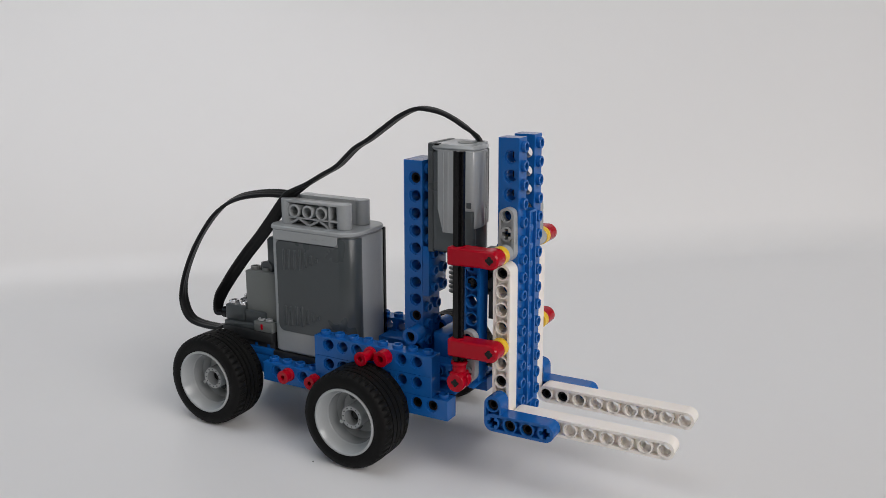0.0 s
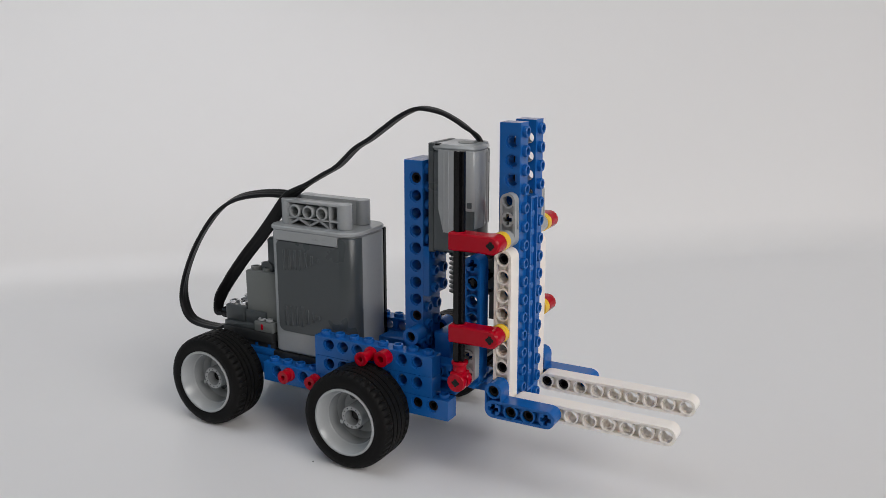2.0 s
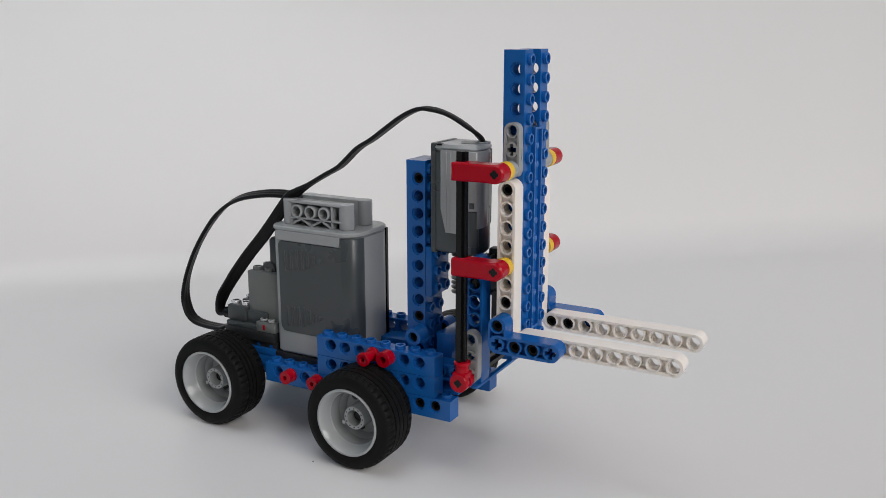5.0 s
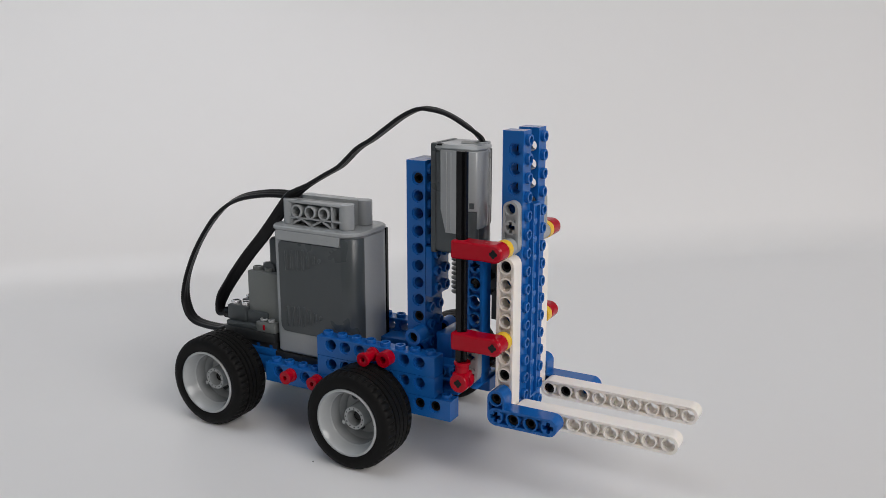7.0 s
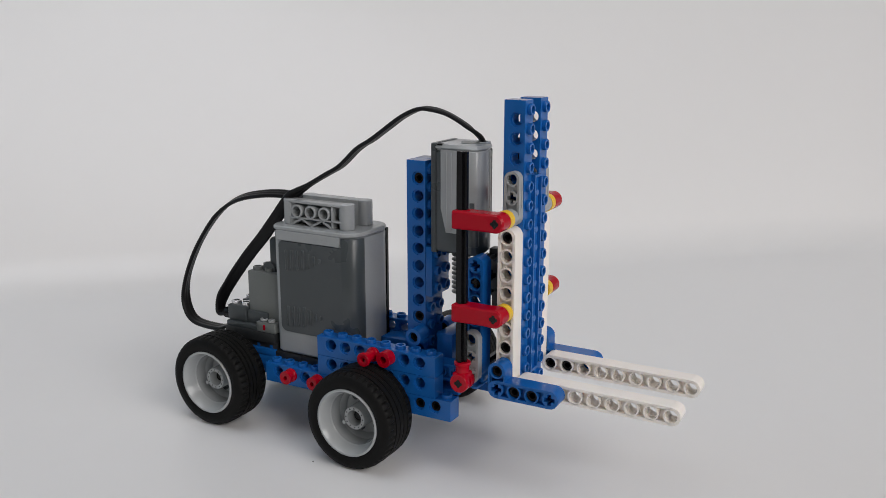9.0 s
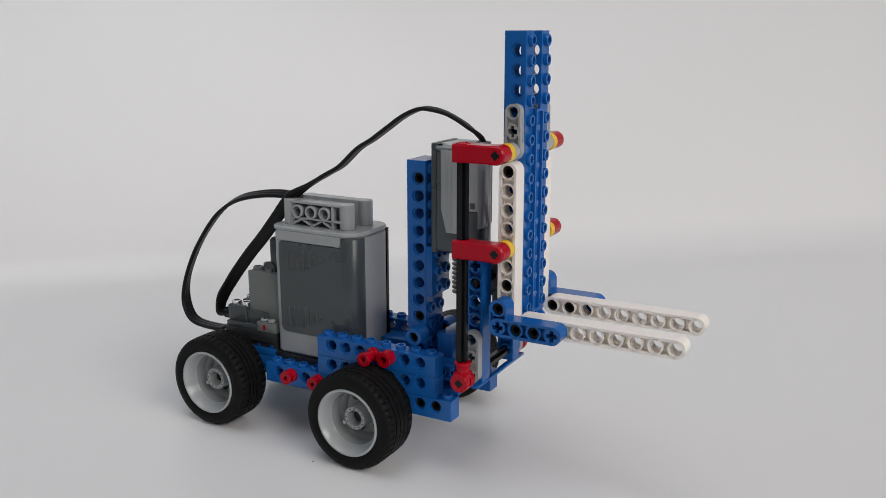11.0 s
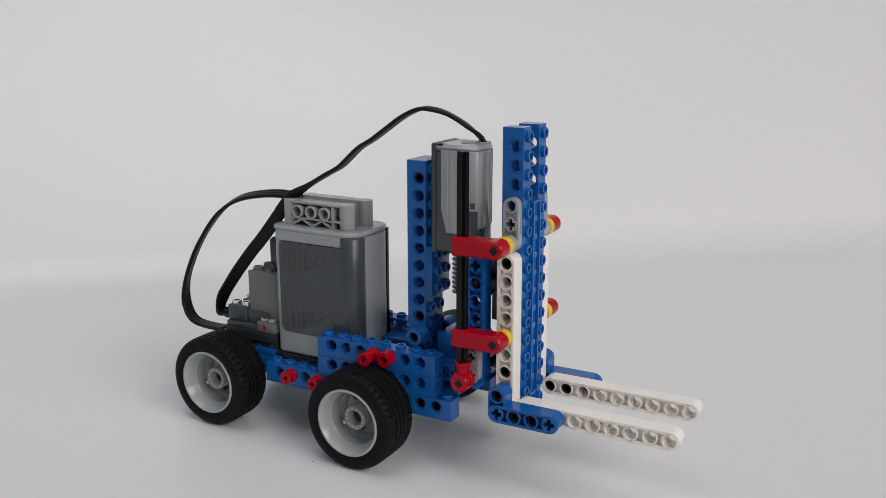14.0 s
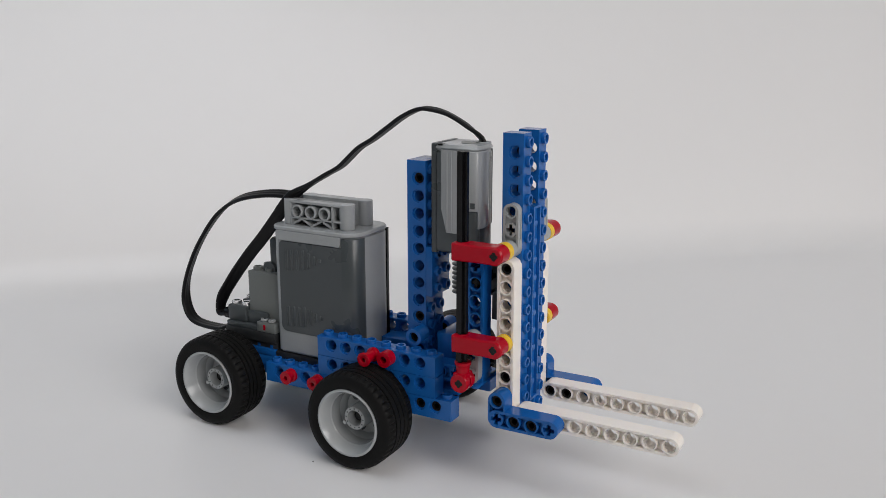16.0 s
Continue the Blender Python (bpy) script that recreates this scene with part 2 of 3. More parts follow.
def white_sheet():
    """A glossy white sheet that lies flat, bends up behind the toy and stands against nothing but its own stiffness."""
    fold = Vector((-0.4276, 0.074, 0))
    along = Vector((math.cos(radians(42.8)), math.sin(radians(42.8)), 0))
    away = Vector((-along.y, along.x, 0))
    line = [(-1.0, 0.0), (-0.5, 0.0), (-0.2, 0.0)]
    r, lean = 0.06, radians(54)
    s = -r * math.tan(lean / 2)
    for i in range(25):
        a = lean * i / 24
        line.append((s + r * math.sin(a), r * (1 - math.cos(a))))
    last = line[-1]
    line.append((last[0] + 0.9 * math.cos(lean), last[1] + 0.9 * math.sin(lean)))
    bm = bmesh.new()
    rows = []
    cols = 40
    for d, z in line:
        rows.append([bm.verts.new(fold + along * (-0.9 + 2.3 * i / cols) + away * d + Vector((0, 0, z))) for i in range(cols + 1)])
    for a, b in zip(rows, rows[1:]):
        for i in range(cols):
            bm.faces.new((a[i], a[i + 1], b[i + 1], b[i]))
    for f in bm.faces:
        f.smooth = True
    bmesh.ops.recalc_face_normals(bm, faces=bm.faces)
    if sum((f.normal.z for f in bm.faces)) < 0:
        bmesh.ops.reverse_faces(bm, faces=bm.faces)
    bmesh.ops.solidify(bm, geom=bm.faces[:], thickness=0.002)
    me = bpy.data.meshes.new("backdrop")
    bm.to_mesh(me)
    bm.free()
    me.materials.append(SHEET)
    ob = tagged(new("backdrop", me), "glossy white sheet curving up into a seamless backdrop", "backdrop", "", "structure")
    return ob


white_sheet()

# ---- the toy forklift ----
truck = tagged(new("toy_forklift"), "blue plastic building-kit toy forklift with grey battery box and white forks", "toy forklift")
truck.matrix_basis = pose(0, 0, -GROUND * U)
MID_Y = 3.0


def far(y, width=1.0):
    """The place of a part's near side when it is mirrored to the far side of the toy."""
    return 2 * MID_Y - y - width


BRICK16 = finish(holed_brick(16), "brick_16", BLUE)
BRICK13 = finish(holed_brick(13), "brick_13", BLUE)
BRICK8 = finish(holed_brick(8), "brick_8", BLUE)
PIN = finish(pin_end(), "pin", PINS)


# chassis: long lower bricks and two courses of shorter ones on each side
for y in (0.0, far(0.0)):
    part("chassis_brick", BRICK13, BLUE, truck, "long blue studded brick with round holes", (-12.5, y, 0))
    part("chassis_brick", BRICK8, BLUE, truck, "blue studded brick with round holes", (-8.5, y, 1.2))
    part("chassis_brick", BRICK8, BLUE, truck, "blue studded brick with round holes", (-8.5, y, 2.4))
    for x, z in ((-0.5, 0), (-1.5, 0)):
        part("connector_pin", PIN, BLACK, truck, "black connector pin", (x, y, z)) if y == 0 else None

# cross pieces between the sides
FLOORP = finish(plain_brick(2, 4, 0.4), "floor_plate", CHARCOAL)
for x in (-12.5, -10.5, -8.5, -6.5):
    part("floor_plate", FLOORP, CHARCOAL, truck, "dark grey studded plate under the battery box", (x, 1.0, 0.48))
TILE = finish(box(bmesh.new(), 0, 1.9, 2.6, 4, 0, 0.4, 0.03), "cover_tile", BLUE)
part("cover_tile", TILE, BLUE, truck, "smooth blue tile between the chassis sides", (-6.3, 1.0, 1.7))
part("cross_brick", finish(plain_brick(2, 4, studs=False), "cross_brick", BLUE), BLUE, truck, "blue brick between the chassis sides", (-5.4, 1.0, -0.3))
part("front_plate", box(bmesh.new(), -1.5, 0.45, 1.0, 5.0, 0.49, 0.72, 0.03), BLUE, truck, "blue plate across the mast foot")
part("mast_foot_brick", finish(plain_brick(1, 3, 2.9, False), "mast_foot_brick", BLUE), BLUE, truck, "blue brick wall behind the mast foot", (-1.45, 1.95, 0.73))
bm = box(bmesh.new(), 1.85, 2.17, -0.1, 6.1, 1.60, 1.75, 0.03)
for y in (0.52, 4.52):
    box(bm, 1.18, 2.14, y, y + 0.96, 1.72, 2.28, 0.02)
part("mast_foot_plate", bm, BLUE, truck, "thin blue plate that carries both guide beams")
part("foot_axle", axle_bar(5.8, "y"), BLACK, truck, "black cross axle between the guide beams", (1.66, 0.1, 2.3))
part("foot_beam", beam(3, crosses=(2,)), BLUE, truck, "short blue beam beside the mast foot", (-1.75, 1.02, 1.75))
part("rear_brick", finish(plain_brick(3, 4), "rear_brick", BLUE), BLUE, truck, "blue studded brick over the rear axle", (-15.5, 1.0, -0.75))
REARP = finish(plain_brick(2, 1, 0.4), "rear_plate", BLUE)
part("rear_plate", REARP, BLUE, truck, "blue studded plate beside the rear wheel", (-14.5, 0.98, 0.5))


# red pins with a collar that stick out of the side
def collar_pin(out):
    """A pin whose collar stands out from the side by the given length."""
    bm = bmesh.new()
    spin_profile(bm, [(0.13, -0.3), (0.13, -out + 0.02), (0.17, -out), (0.38, -out), (0.41, 0.03 - out), (0.41, 0.15 - out), (0.38, 0.19 - out), (0.31, 0.22 - out), (0.31, -0.22), (0.40, -0.18), (0.42, -0.15), (0.42, -0.01), (0.29, 0.0), (0.29, 0.9), (0.1, 0.9)], 24, "y")
    return bm


COLLAR = finish(collar_pin(0.66), "collar_pin", RED)
for x, z in ((-10.5, 0), (-8.5, 0)):
    part("collar_pin", COLLAR, RED, truck, "red pin with a round collar", (x, 0, z))
part("collar_pin", finish(collar_pin(1.15), "collar_pin", RED), RED, truck, "long red pin with a round collar", (-4.5, 0, 2.42))
part("collar_pin", tube(bmesh.new(), 0.2, 0.46, -0.62, 0.0, "y", (0, 0, 0), 24), RED, truck, "round red bush", (-3.5, 0, 2.42))


# ---- wheels ----
def tyre_mesh(width, radius=2.83, inner=1.94):
    """A low tyre: ribs round the tread, notches along the shoulders. y 0 is the outer face."""
    bm = bmesh.new()
    w, R = width, radius
    prof = [(inner, 0.30, 0), (inner + 0.02, 0.10, 0), (inner + 0.12, 0.02, 0), (inner + 0.45, 0.0, 0), (R - 0.24, 0.05, 0), (R - 0.10, 0.13, 0), (R - 0.03, 0.26, 1), (R, 0.42, 1), (R, 0.62, 1), (R, 0.68, 0), (R - 0.11, 0.70, 0), (R - 0.11, 0.75, 0)]
    a, b = 0.76, w - 0.76
    for i in range(3):
        y0, y1 = a + (b - a) * i / 3, a + (b - a) * (i + 1) / 3
        prof += [(R + 0.01, y0 + 0.01, 0), (R + 0.01, y1 - 0.06, 0), (R - 0.11, y1 - 0.05, 0), (R - 0.11, y1, 0)]
    prof += [(R, w - 0.68, 0), (R, w - 0.62, 1), (R, w - 0.42, 1), (R - 0.03, w - 0.26, 1), (R - 0.10, w - 0.13, 0), (R - 0.24, w - 0.05, 0), (inner + 0.45, w, 0), (inner + 0.12, w - 0.02, 0), (inner, w - 0.3, 0)]
    n = 168
    rings = []
    for r, y, lug in prof:
        ring = []
        for i in range(n):
            t = 2 * math.pi * (i + (0.5 * (y > w / 2))) / n
            rr = r - (0.11 if lug and i % 4 == 0 else 0)
            ring.append(bm.verts.new((rr * math.cos(t), y, rr * math.sin(t))))
        rings.append(ring)
    for u, v in zip(rings, rings[1:] + rings[:1]):
        for i in range(n):
            k = (i + 1) % n
            bm.faces.new((u[i], u[k], v[k], v[i]))
    return bm


def rim_mesh(width, R=1.96):
    """A deep dished rim with a drilled hub; y 0 is the outer lip."""
    bm = bmesh.new()
    spin_profile(bm, [(0.70, 2.02), (0.69, 0.84), (0.66, 0.80), (0.47, 0.80), (0.45, 0.84), (0.42, 1.6), (0.1, 1.62)], 40, "y")
    barrel = [(R + 0.02, 0.25), (R + 0.02, 0.03), (R - 0.03, 0.0), (R - 0.10, 0.0), (R - 0.14, 0.04), (R - 0.18, 0.22), (R - 0.28, 0.34), (R - 0.32, 0.70), (R - 0.40, 0.78),
              (R - 0.44, 1.55), (R - 0.60, 1.72), (R - 0.66, 2.0), (1.0, 2.06), (0.74, 2.0), (0.43, 1.95), (0.43, 2.2), (R - 0.40, 2.2), (R - 0.20, width - 0.3), (R, width - 0.2)]
    spin_profile(bm, barrel, 64, "y", closed=True)
    cyl(bm, 0.12, 0.77, 1.15, "y", (-0.70, 0, -0.38), 12, 0.02)
    return bm


def hub_shade(width):
    """Dark discs put shade into the drillings round and in the hub; dark bore behind."""
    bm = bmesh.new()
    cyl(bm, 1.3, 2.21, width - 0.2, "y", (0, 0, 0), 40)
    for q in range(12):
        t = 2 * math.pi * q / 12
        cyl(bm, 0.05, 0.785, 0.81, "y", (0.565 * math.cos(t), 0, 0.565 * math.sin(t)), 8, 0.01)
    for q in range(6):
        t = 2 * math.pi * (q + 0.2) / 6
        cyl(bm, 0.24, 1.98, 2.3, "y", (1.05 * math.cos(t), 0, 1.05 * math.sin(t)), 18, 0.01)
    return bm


RUBBERS = {w: finish(tyre_mesh(w), "tyre", RUBBER, 40) for w in (2.7, 2.5)}
RIMS = {w: finish(rim_mesh(w), "rim", RIM, 40) for w in (2.7, 2.5)}
HUB_SHADES = {w: finish(hub_shade(w), "hub", DARK) for w in (2.7, 2.5)}
WHEELS = ((-4.61, -2.75, 2.7), (-15.59, -2.0, 2.5))
for x, y, w in WHEELS:
    for mirrored in (False, True):
        yy = far(y, 0) + (2.7 if x > -10 else 0) if mirrored else y
        turn = (0, 0, 180) if mirrored else (0, 0, 0)
        tyre = part("wheel", RUBBERS[w], RUBBER, truck, "wheel with ribbed black rubber tyre and grey rim", (x, yy, -0.81), turn)
        part("rim", RIMS[w], RIM, tyre, "silver-grey dished plastic rim")
        # solid dark discs in place of shaded holes; the rim itself is one grey
        part("hub", HUB_SHADES[w], DARK, tyre, "dark grey discs for the shade in the rim holes")
        ax = axle_bar(1.7, "y")
        part("wheel_axle", ax, BLACK, tyre, "black cross axle end", (0, 1.28, 0))
    bm = cyl(bmesh.new(), 0.29, y + 1.2, far(y, 0) + (1.5 if x > -10 else -1.2), "y", (0, 0, 0), 16)
    part("axle_shaft", bm, BLACK, truck, "black axle shaft under the chassis", (x, 0, -0.81))
# blocks that carry the axles
for x in (-5.61, -16.59):
    for y in ((0.02, 5.02) if x > -10 else (1.0, 4.04)):
        bm = box(bmesh.new(), x, x + 2, y, y + 1 - 0.04, -1.3, -0.73, 0.03)
        part("axle_block", bm, BLUE, truck, "blue block that carries the axle")


# ---- battery box ----
BX0, BX1, BZ0, BZ1 = -12.44, -6.38, 0.93, 8.7
body = part("battery_box", prism(bmesh.new(), rounded(BX0, BX1, 1.03, 4.97, (0.55, 0.85, 0.85, 0.55)), BZ0, BZ1, 0.12), LIGHT, truck, "light grey plastic battery box standing upright", smooth=40)
lid = part("lid", prism(bmesh.new(), rounded(BX0 - 0.1, BX1 + 0.1, 0.93, 5.07, (0.7, 1.1, 1.1, 0.7), 8), 8.7, 8.98, 0.07), LIGHT, body, smooth=40)


def wrap(x, y, z):
    return Vector((x, z, y))


# dark cover on the broad side, wrapped round one corner
cover = prism(bmesh.new(), rounded(-11.9, -7.25, 2.35, 8.08, (0.45, 0.03, 0.03, 0.3)), 0.95, 1.1, 0.03, wrap)
cover_part = part("battery_cover", cover, DARK, body, "dark grey battery cover with moulded grip ribs")
bm = bmesh.new()
prism(bm, [(-7.3, 0.95), (-6.95, 0.97), (-6.65, 1.08), (-6.42, 1.35), (-6.31, 1.75), (-6.31, 1.98), (-6.5, 1.98), (-6.7, 1.5), (-7.3, 1.2)], 1.3, 8.64, 0.02)
part("cover_edge", bm, DARK, body, "dark grey rounded edge of the battery cover", smooth=60)
part("lid_lip", prism(bmesh.new(), rounded(-12.0, -7.36, 8.12, 8.72, (0.1, 0.22, 0.02, 0.02)), 0.92, 1.1, 0.02, wrap), LIGHT, body)
for z0 in (2.75, 6.3):
    for i, h in enumerate((1.3, 1.28, 1.26, 1.3, 0.95, 0.62, 0.3)):
        x = -11.3 + i * 0.41
        mid = z0 + 0.62 + i * 0.035
        bm = prism(bmesh.new(), rounded(x - 0.10, x + 0.10, mid - h / 2, mid + h / 2, min(0.09, h / 2.2), 4), 0.895, 1.0, 0.04, wrap)
        part("grip_rib", bm, DARK, cover_part, smooth=60)
part("back_cover", prism(bmesh.new(), rounded(-12.3, -6.54, 4.9, 5.03, (0.05, 0.05, 0.3, 0.3)), 1.0, 8.68, 0.03), BLACK, body, "black edge of the back cover")


# lifting loops on the lid: a frame with three rings and a truss below
def loop_frame():
    bm = bmesh.new()
    x0, x1, z0, z1 = -12.1, -7.1, 8.98, 10.5
    cyl(bm, 0.46, z0, z1, "z", (x0 + 0.46, 0.46, 0), 20)
    cyl(bm, 0.46, z0, z1, "z", (x1 - 0.46, 0.46, 0), 20)
    box(bm, x0 + 0.5, x1 - 0.5, 0.72, 0.86, z0, z1 - 0.02, 0.02)
    box(bm, x0 + 0.4, x1 - 0.4, 0.02, 0.77, z1 - 0.17, z1 - 0.03, 0.015)
    box(bm, x0 + 0.4, x1 - 0.4, 0.02, 0.75, z0 + 0.40, z0 + 0.50, 0.02)
    for i in range(3):
        tube(bm, 0.30, 0.41, -0.03, 0.75, "y", (-10.9 + i, 0, z0 + 0.86), 20)
    for x in (-11.4, -8.35):
        box(bm, x - 0.06, x + 0.06, 0.02, 0.75, z0, z1 - 0.1, 0.02)
    zig = [(-11.35, z0 + 0.02), (-10.6, z0 + 0.42), (-9.87, z0 + 0.02), (-9.1, z0 + 0.42), (-8.4, z0 + 0.02)]
    for (ax, az), (bx, bz) in zip(zig, zig[1:]):
        t = (Vector((bx - ax, bz - az))).normalized()
        n = Vector((-t.y, t.x)) * 0.065
        prism(bm, [(ax - n.x, az - n.y), (bx - n.x, bz - n.y), (bx + n.x, bz + n.y), (ax + n.x, az + n.y)], 0.04, 0.75, 0.01, wrap)
    return bm


LOOP = finish(loop_frame(), "loop_frame", LIGHT)
part("loop_frame", LOOP, LIGHT, body, "light grey loop with three rings", (0, 1.6, 0))
loop2 = part("loop_frame", LOOP, LIGHT, body, "light grey loop with three rings", (2 * -9.55, 4.28, 0), (0, 0, 180))

# ---- rear deck with switch and plugs ----
part("rear_block", box(bmesh.new(), -15.4, -12.5, 1.2, 4.8, 0.46, 1.3, 0.03), CHARCOAL, truck, "charcoal block under the rear deck")
# deck coloured charcoal to include the shadow of cable and battery box
part("rear_deck", box(bmesh.new(), -16.5, -12.5, 0.95, 5.05, 1.3, 1.95, 0.05), CHARCOAL, truck, "plate behind the battery box, shade put into its charcoal colour")
switch = part("switch", box(bmesh.new(), -14.9, -12.5, 1.5, 4.5, 1.95, 5.68, 0.08), MID, truck, "grey control switch with studs")
for x in (-14.45, -13.5):
    for y in (2.0, 3.0, 4.0):
        part("stud", tube(bmesh.new(), 0.2, 0.305, 5.66, 5.9, "z", (x, y, 0), 16), MID, switch)
part("lever", prism(bmesh.new(), rounded(-13.55, -12.6, 2.0, 3.9, 0.25), 5.68, 7.85, 0.15), DARK, switch, "dark grey switch lever", smooth=50)
part("lever_pivot", cyl(bmesh.new(), 0.5, 1.9, 4.0, "y", (-13.5, 0, 5.8), 24), DARK, switch)
for y in (1.2, 2.6):
    plug = part("plug", box(bmesh.new(), -16.45, -14.95, y, y + 1.0, 2.3, 3.3, 0.1), DARK, truck, "dark grey cable plug with studs on top")
    for x in (-16.1, -15.3):
        part("stud", tube(bmesh.new(), 0.2, 0.31, 3.27, 3.5, "z", (x, y + 0.5, 0), 16), METAL, plug, "bright metal contact")
    part("collar", cyl(bmesh.new(), 0.36, -17.0, -16.4, "x", (0, y + 0.5, 2.55), 20), BLACK, plug, "black rubber cable collar")
# mid grey block and its studs, given the darker grey to imitate shadow
block = part("socket_block", box(bmesh.new(), -14.94, -13.3, 1.3, 2.4, 2.28, 3.1, 0.1), DARK, truck, "grey socket block between plug and switch, darkened for shade")
for x in (-14.5, -13.75):
    part("stud", tube(bmesh.new(), 0.2, 0.31, 3.07, 3.3, "z", (x, 1.85, 0), 16), DARK, block)
# also mid grey, with the shadow on it put into the colour
part("plug_base", box(bmesh.new(), -16.45, -14.0, 1.05, 4.9, 1.95, 2.28, 0.05), DARK, truck, "grey plug plate, darkened for shade")
socket = part("socket_plate", box(bmesh.new(), -13.95, -12.46, 0.98, 1.5, 1.95, 2.6, 0.06), MID, truck, "grey plate with a small red mark")
for x in (-13.5, -12.9):
    part("stud", tube(bmesh.new(), 0.14, 0.24, 2.64, 2.78, "z", (x, 1.24, 0), 16), LIGHT, socket)
part("mark", box(bmesh.new(), -13.4, -13.24, 0.96, 1.02, 2.1, 2.45, 0.01), RED, socket, "small red mark")

# ---- fixed tower with the motor ----
COLX, COLZ = -2.55, 12.48
for y in (1.75, 2.76):
    part("tower_brick", BRICK13, BLUE, truck, "tall blue brick standing on end, studs to the front", (COLX, y, COLZ + 1), (0, 90, 0))
for z in (COLZ, COLZ - 8):
    part("connector_pin", PIN, BLACK, truck, "black connector pin", (COLX, 1.75, z))
# studded plates on the tower's front below the motor
bm = box(bmesh.new(), 0, 0.4, 0, 2.0, 0, 2.9, 0.02)
for z in (0.45, 1.45, 2.45):
    for y in (0.5, 1.5):
        tube(bm, 0.2, 0.305, -0.02, 0.215, "x", (0.4, y, z), 16)
part("tower_plate", bm, BLUE, truck, "blue studded plates on the tower's front", (COLX + 0.485, 1.76, 5.75))
# round connectors beside the tower
for y in (0.74, far(0.74, 1.0)):
    bm = tube(bmesh.new(), 0.3, 0.5, 0.0, 1.0, "y", (0, 0, 0), 28)
    box(bm, -0.44, 0.5, 0.4, 0.98, -0.46, -0.2, 0.05)
    elbow = part("round_connector", bm, BLUE, truck, "blue round connector beside the tower", (COLX + 0.22, y, COLZ - (8.93 if y < 3 else 9.35)))
    part("pin", PIN, BLACK, elbow, "black connector pin", (0, 0.1, 0))


def motor_outline(d=0.0):
    return [(-1.5 + d, 1.72 + d), (-1.05, 1.54 + d), (0.92, 1.46 + d), (1.2 - d, 1.6 + d), (1.31 - d, 1.95), (1.35 - d, 2.35), (1.34 - d, 2.7), (1.27 - d, 3.1), (1.12 - d, 3.6), (0.72, 4.3 - d), (-0.9, 4.5 - d), (-1.5 + d, 4.35 - d)]


def tapered(bm, lower, upper, z0, z1, bevel=0.05):
    """A prism whose outline changes from lower to upper."""
    k = len(lower)
    a = [bm.verts.new((*q, z0)) for q in lower]
    b = [bm.verts.new((*q, z1)) for q in upper]
    for i in range(k):
        j = (i + 1) % k
        bm.faces.new((a[i], a[j], b[j], b[i]))
    bm.faces.new(a)
    bm.faces.new(b)
    return bm


motor = part("motor", prism(bmesh.new(), motor_outline(0.06), 8.5, 14.1, 0.1), DARK, truck, "grey electric motor standing upright before the tower", smooth=25)
part("motor_back", prism(bmesh.new(), rounded(-1.70, -1.36, 1.7, 4.3, 0.08), 8.4, 14.5, 0.05), DARK, motor, "dark grey mounting plate at the motor's back")
part("motor_top", prism(bmesh.new(), motor_outline(0.02), 14.1, 14.47, 0.16), LIGHT, motor, "light grey motor cap", smooth=25)
part("motor_shell", prism(bmesh.new(), [(0.05, 1.38), (0.95, 1.38), (1.18, 1.43), (1.29, 1.54), (1.25, 1.75), (0.05, 1.65)], 10.98, 14.2, 0.04), LIGHT, motor, "light grey shell of the motor", smooth=50)
side = [(1.24, 1.58), (1.32, 1.72), (1.37, 2.0), (1.37, 2.3), (1.33, 2.65), (1.22, 3.0), (1.06, 3.35), (0.88, 3.65), (0.6, 3.9), (0.9, 1.8)]
part("motor_side", prism(bmesh.new(), side, 10.0, 14.2, 0.05), LIGHT, motor, "light grey rounded side of the motor", smooth=60)
low = [(-0.70, 1.58), (-0.60, 1.42), (0.1, 1.38), (0.1, 1.6), (-0.6, 1.75)]
high = [(-1.02, 1.58), (-0.90, 1.43), (0.1, 1.38), (0.1, 1.6), (-0.9, 1.75)]
bm = tapered(bmesh.new(), low, high, 9.68, 10.95)
tapered(bm, high, high, 10.95, 14.2)
inside = [f for f in bm.faces if all(abs(v.co.z - 10.95) < 1e-4 for v in f.verts)]
bmesh.ops.delete(bm, geom=inside, context="FACES_ONLY")
part("motor_shell", bm, LIGHT, motor, "light grey ridged and tapered shell of the motor", smooth=30)
for x in (-0.56, -0.28):
    part("ridge", box(bmesh.new(), x - 0.04, x + 0.04, 1.365, 1.43, 9.8, 14.1, 0.03), LIGHT, motor)
bm = box(bmesh.new(), 0.86, 1.14, 1.35, 1.62, 11.14, 11.46, 0.02)
part("window", bm, DARK, motor, "small dark square recess", (0, 0.02, 0))
part("rib", cyl(bmesh.new(), 0.34, 9.0, 10.96, "z", (0.9, 1.74, 0), 20), DARK, motor, "rounded grey rib of the motor")
part("motor_rail", box(bmesh.new(), 0.3, 0.84, 3.8, 4.25, 9.85, 14.1, 0.08), DARK, motor, "dark grey rail along the motor's back")
part("cap_badge", cyl(bmesh.new(), 0.55, 14.46, 14.50, "z", (0.1, 3.0, 0), 28, 0.015), MID, motor)
part("cable_collar", tube(bmesh.new(), 0.28, 0.42, 14.44, 14.55, "z", (0.70, 3.3, 0), 24), LIGHT, motor, "grey collar where the cable leaves the motor")
# no recess is cut: a black box imitates the slot's shade
part("cap_slot", box(bmesh.new(), -1.25, -0.95, 1.62, 1.9, 14.4, 14.485, 0.01), PINS, motor, "black inlay for the shade in the motor cap's slot")
